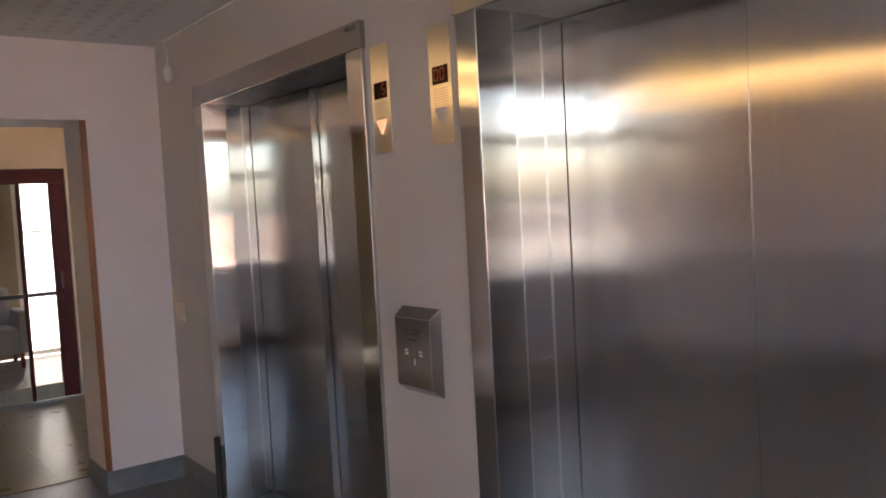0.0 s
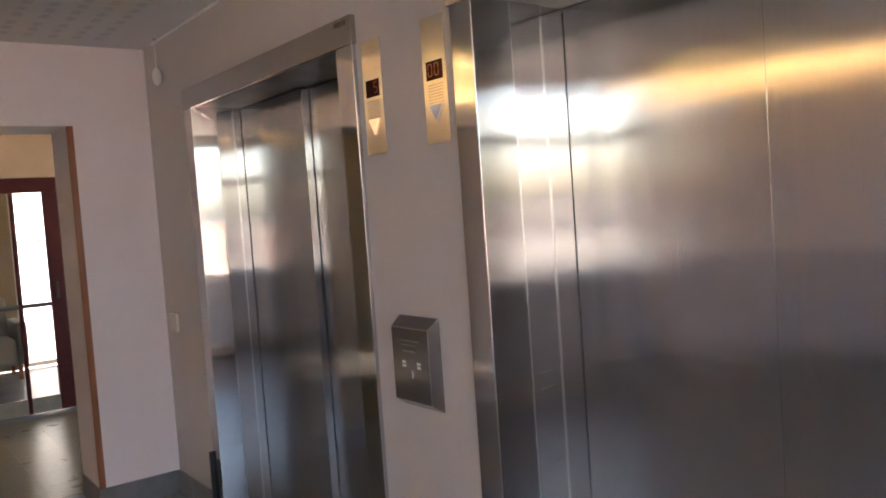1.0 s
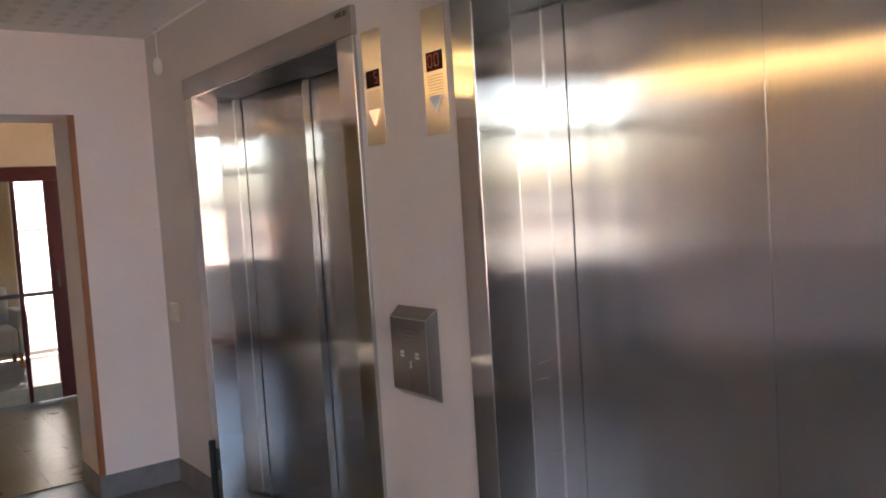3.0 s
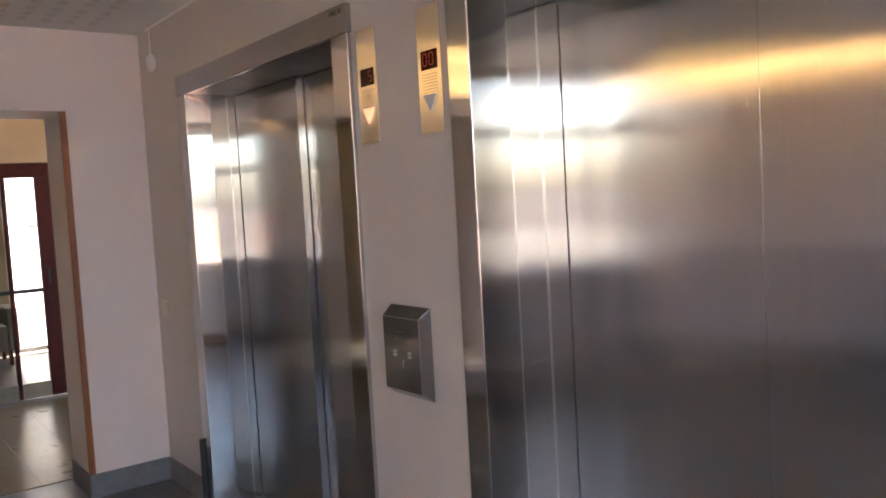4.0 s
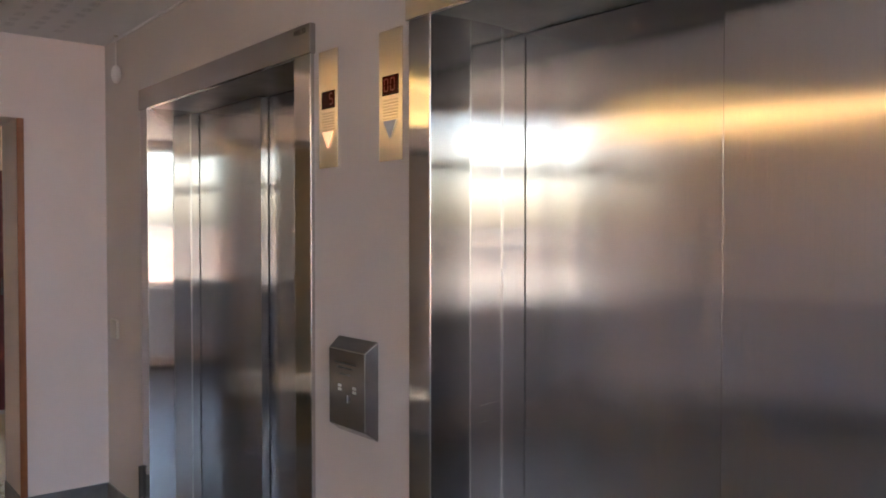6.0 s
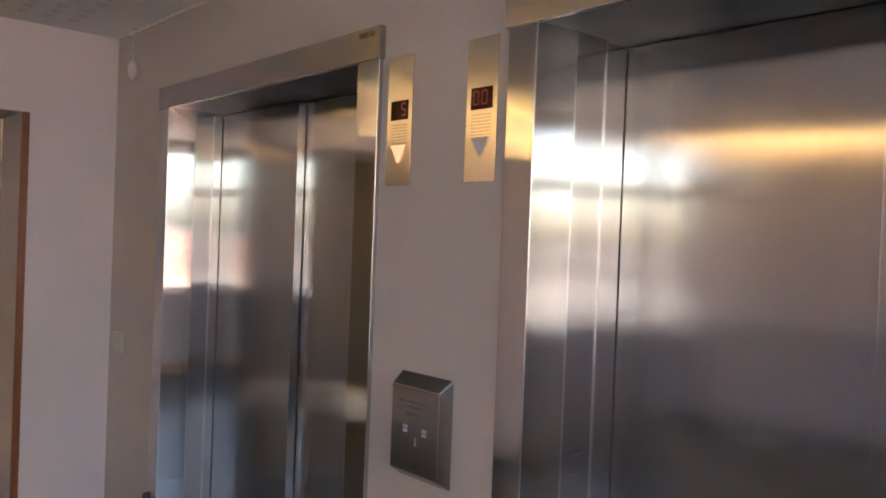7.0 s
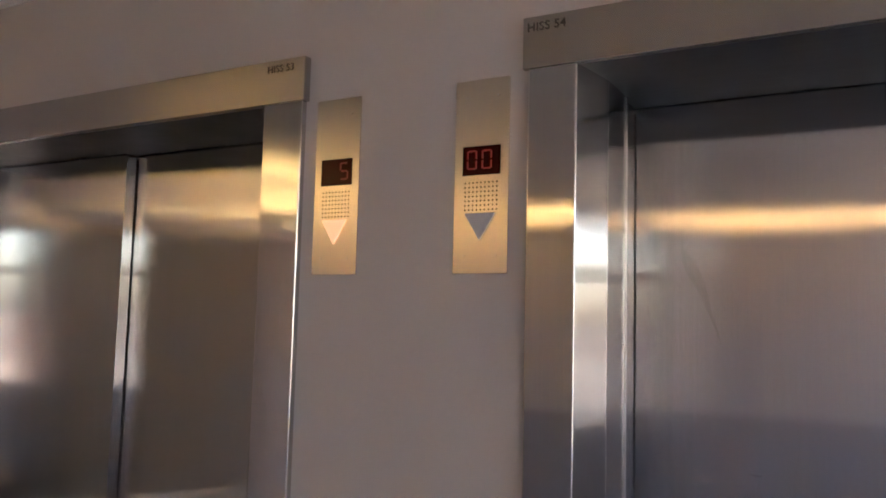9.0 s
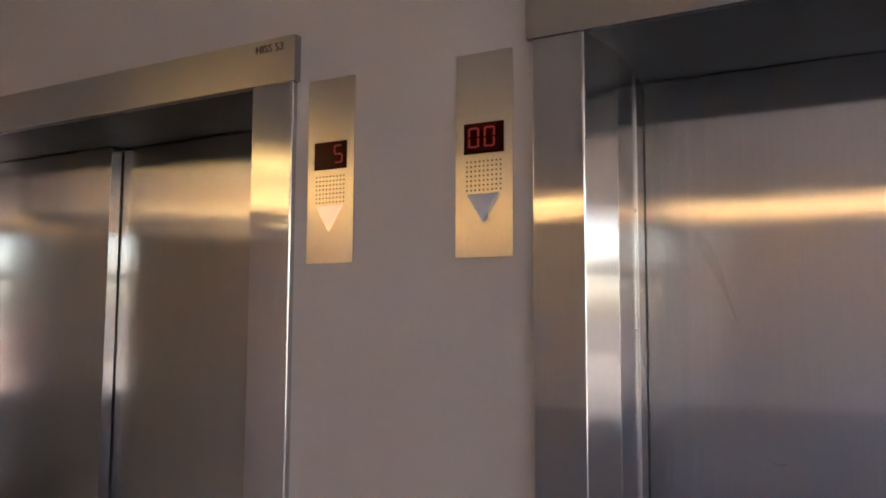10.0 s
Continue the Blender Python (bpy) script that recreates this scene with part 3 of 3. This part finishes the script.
def pull_cord(x, y):
    p = thing("pull_cord", "white pull cord with a flat oval knob hanging from the ceiling", "pull cord", (x, y, H_CEIL))
    part("cord", disc(bmesh.new(), (0, 0, -0.08), 0.0036, 0.16, "z", 8), TRIM, p)
    part("ceiling_rose", disc(bmesh.new(), (0, 0, -0.004), 0.011, 0.008, "z", 16), WHITE, p)
    bm = bmesh.new()
    bmesh.ops.create_uvsphere(bm, u_segments=20, v_segments=12, radius=1, matrix=Matrix.Translation((0, 0, -0.2)) @ Matrix.Diagonal((0.03, 0.024, 0.047, 1)))
    k = part("knob", bm, TRIM, p)
    for f in k.data.polygons:
        f.use_smooth = True
    return p


pull_cord(-2.195, -0.030)

# ---- the corridor beyond the doorway ----
C_END, C_Y0, F_END = -5.5, -3.0, -8.2
structure("corridor_floor", boxed(F_END, X_WEST - 0.2, C_Y0, 1.4, -0.2, -0.006), LINO, "dark floor under the corridor tiles", "floor")
structure("corridor_ceiling", boxed(F_END, X_WEST - W_THICK, C_Y0, 1.4, H_CEIL, H_CEIL + 0.2), CEIL, "plain off-white corridor ceiling", "ceiling")
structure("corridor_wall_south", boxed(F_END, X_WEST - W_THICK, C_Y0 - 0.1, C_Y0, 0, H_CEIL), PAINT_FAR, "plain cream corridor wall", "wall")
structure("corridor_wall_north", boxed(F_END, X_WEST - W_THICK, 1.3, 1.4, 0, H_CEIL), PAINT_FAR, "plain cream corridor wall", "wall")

# far end wall with a full-height bright window
bm = bmesh.new()
box(bm, F_END - 0.15, F_END, C_Y0, 0.13, 0, H_CEIL)
box(bm, F_END - 0.15, F_END, 0.95, 1.4, 0, H_CEIL)
box(bm, F_END - 0.15, F_END, 0.13, 0.95, 2.35, H_CEIL)
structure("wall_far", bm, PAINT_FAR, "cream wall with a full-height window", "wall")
window("window_2", F_END - 0.12, 0.13, 0.95, 0.0, 2.35, 1.47, [], "full-height window bright with daylight", 0.012)
structure("backdrop", boxed(F_END - 1.1, F_END - 1.0, -0.6, 1.8, -0.3, 3.0), HAZE, "white daylight haze outside the far window", "backdrop")


def glazed_partition(x):
    """Dark red glazed partition: door pane, slim side pane, rails and kick plates."""
    g = tagged(new("door_1"), "dark red framed glass door with a slim side pane", "door", kind="structure")
    part("head_rail", boxed(x - 0.06, x, -1.5, 0.12, 1.905, 2.03, 0.004), RED, g)
    part("stile", boxed(x - 0.06, x, -0.012, 0.12, 0.0, 1.905, 0.004), RED, g)
    part("stile", boxed(x - 0.058, x - 0.002, -0.272, -0.24, 0.0, 1.905, 0.004), RED, g)
    part("stile", boxed(x - 0.06, x, -1.5, -1.4, 0.0, 1.905, 0.004), RED, g)
    for a, b in ((-0.24, -0.012), (-1.4, -0.272)):
        part("mid_rail", boxed(x - 0.05, x + 0.006, a, b, 0.915, 0.95, 0.003), BLACK, g, "slim dark cross rail")
        part("kick_plate", boxed(x - 0.05, x - 0.004, a, b, 0.0, 0.135, 0.003), RAIL, g, "beige kick plate")
        for lo, hi in ((0.135, 0.915), (0.95, 1.905)):
            q = part("pane", boxed(x - 0.034, x - 0.028, a, b, lo, hi), GLASS, g)
            q.visible_shadow = False
    part("door_handle", boxed(x + 0.0005, x + 0.03, 0.03, 0.05, 0.98, 1.12, 0.004), BLACK, g)
    return g


glazed_partition(C_END)
bm = bmesh.new()
box(bm, C_END - 0.08, C_END + 0.02, C_Y0, 1.3, 2.032, H_CEIL)
box(bm, C_END - 0.08, C_END + 0.02, 0.122, 1.3, 0, 2.032)
box(bm, C_END - 0.08, C_END + 0.02, C_Y0, -1.502, 0, 2.032)
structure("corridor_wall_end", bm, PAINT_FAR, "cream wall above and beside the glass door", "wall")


def picture(x, y, z):
    p = thing("wall_picture", "small framed print on the cream wall", "picture", (x, y, z))
    part("frame", boxed(0.0005, 0.02, -0.15, 0.15, -0.2, 0.2, 0.004), BLACK, p)
    part("print", boxed(0.0205, 0.022, -0.13, 0.13, -0.18, 0.18), PICTURE, p, "pale print")
    part("image", boxed(0.0222, 0.0235, -0.08, 0.09, -0.06, 0.13), PRINT, p, "dark grey image")
    return p


picture(F_END, -0.16, 1.86)


def armchair(x, y):
    c = thing("armchair", "grey upholstered armchair beyond the glass door", "chair", (x, y, 0))
    part("seat", boxed(-0.3, 0.3, -0.28, 0.28, 0.16, 0.44, 0.04), CLOTH, c)
    part("backrest", boxed(-0.32, -0.16, -0.28, 0.28, 0.441, 0.86, 0.05), CLOTH, c)
    for k in (-1, 1):
        part("armrest", boxed(-0.3, 0.28, k * 0.34 - 0.055, k * 0.34 + 0.055, 0.16, 0.62, 0.03), CLOTH, c)
    for sx in (-0.24, 0.24):
        for sy in (-0.3, 0.3):
            part("leg", boxed(sx - 0.02, sx + 0.02, sy - 0.02, sy + 0.02, 0.0, 0.159, 0.004), WOOD, c)
    return c


armchair(F_END + 0.45, -0.3)

# corridor floor tiles, each an object on shared meshes
tiles = tagged(new("corridor_tiles"), "polished olive vinyl floor tiles", "floor", kind="structure")
side = 0.3
tile_mesh = mesh_of("tile", boxed(-side / 2 + 0.0005, side / 2 - 0.0005, -side / 2 + 0.0005, side / 2 - 0.0005, -0.005, 0.0, 0.0006), TILE)
for i in range(10):
    for j in range(11):
        x, y = X_WEST - W_THICK - 0.05 - side / 2 - i * side + side, 0.45 - j * side
        if x - side / 2 < C_END + 0.01 or x + side / 2 > X_WEST - 0.2:
            continue
        t = new("tile", tile_mesh)
        t.location = (x, y, 0)
        t.parent = tiles
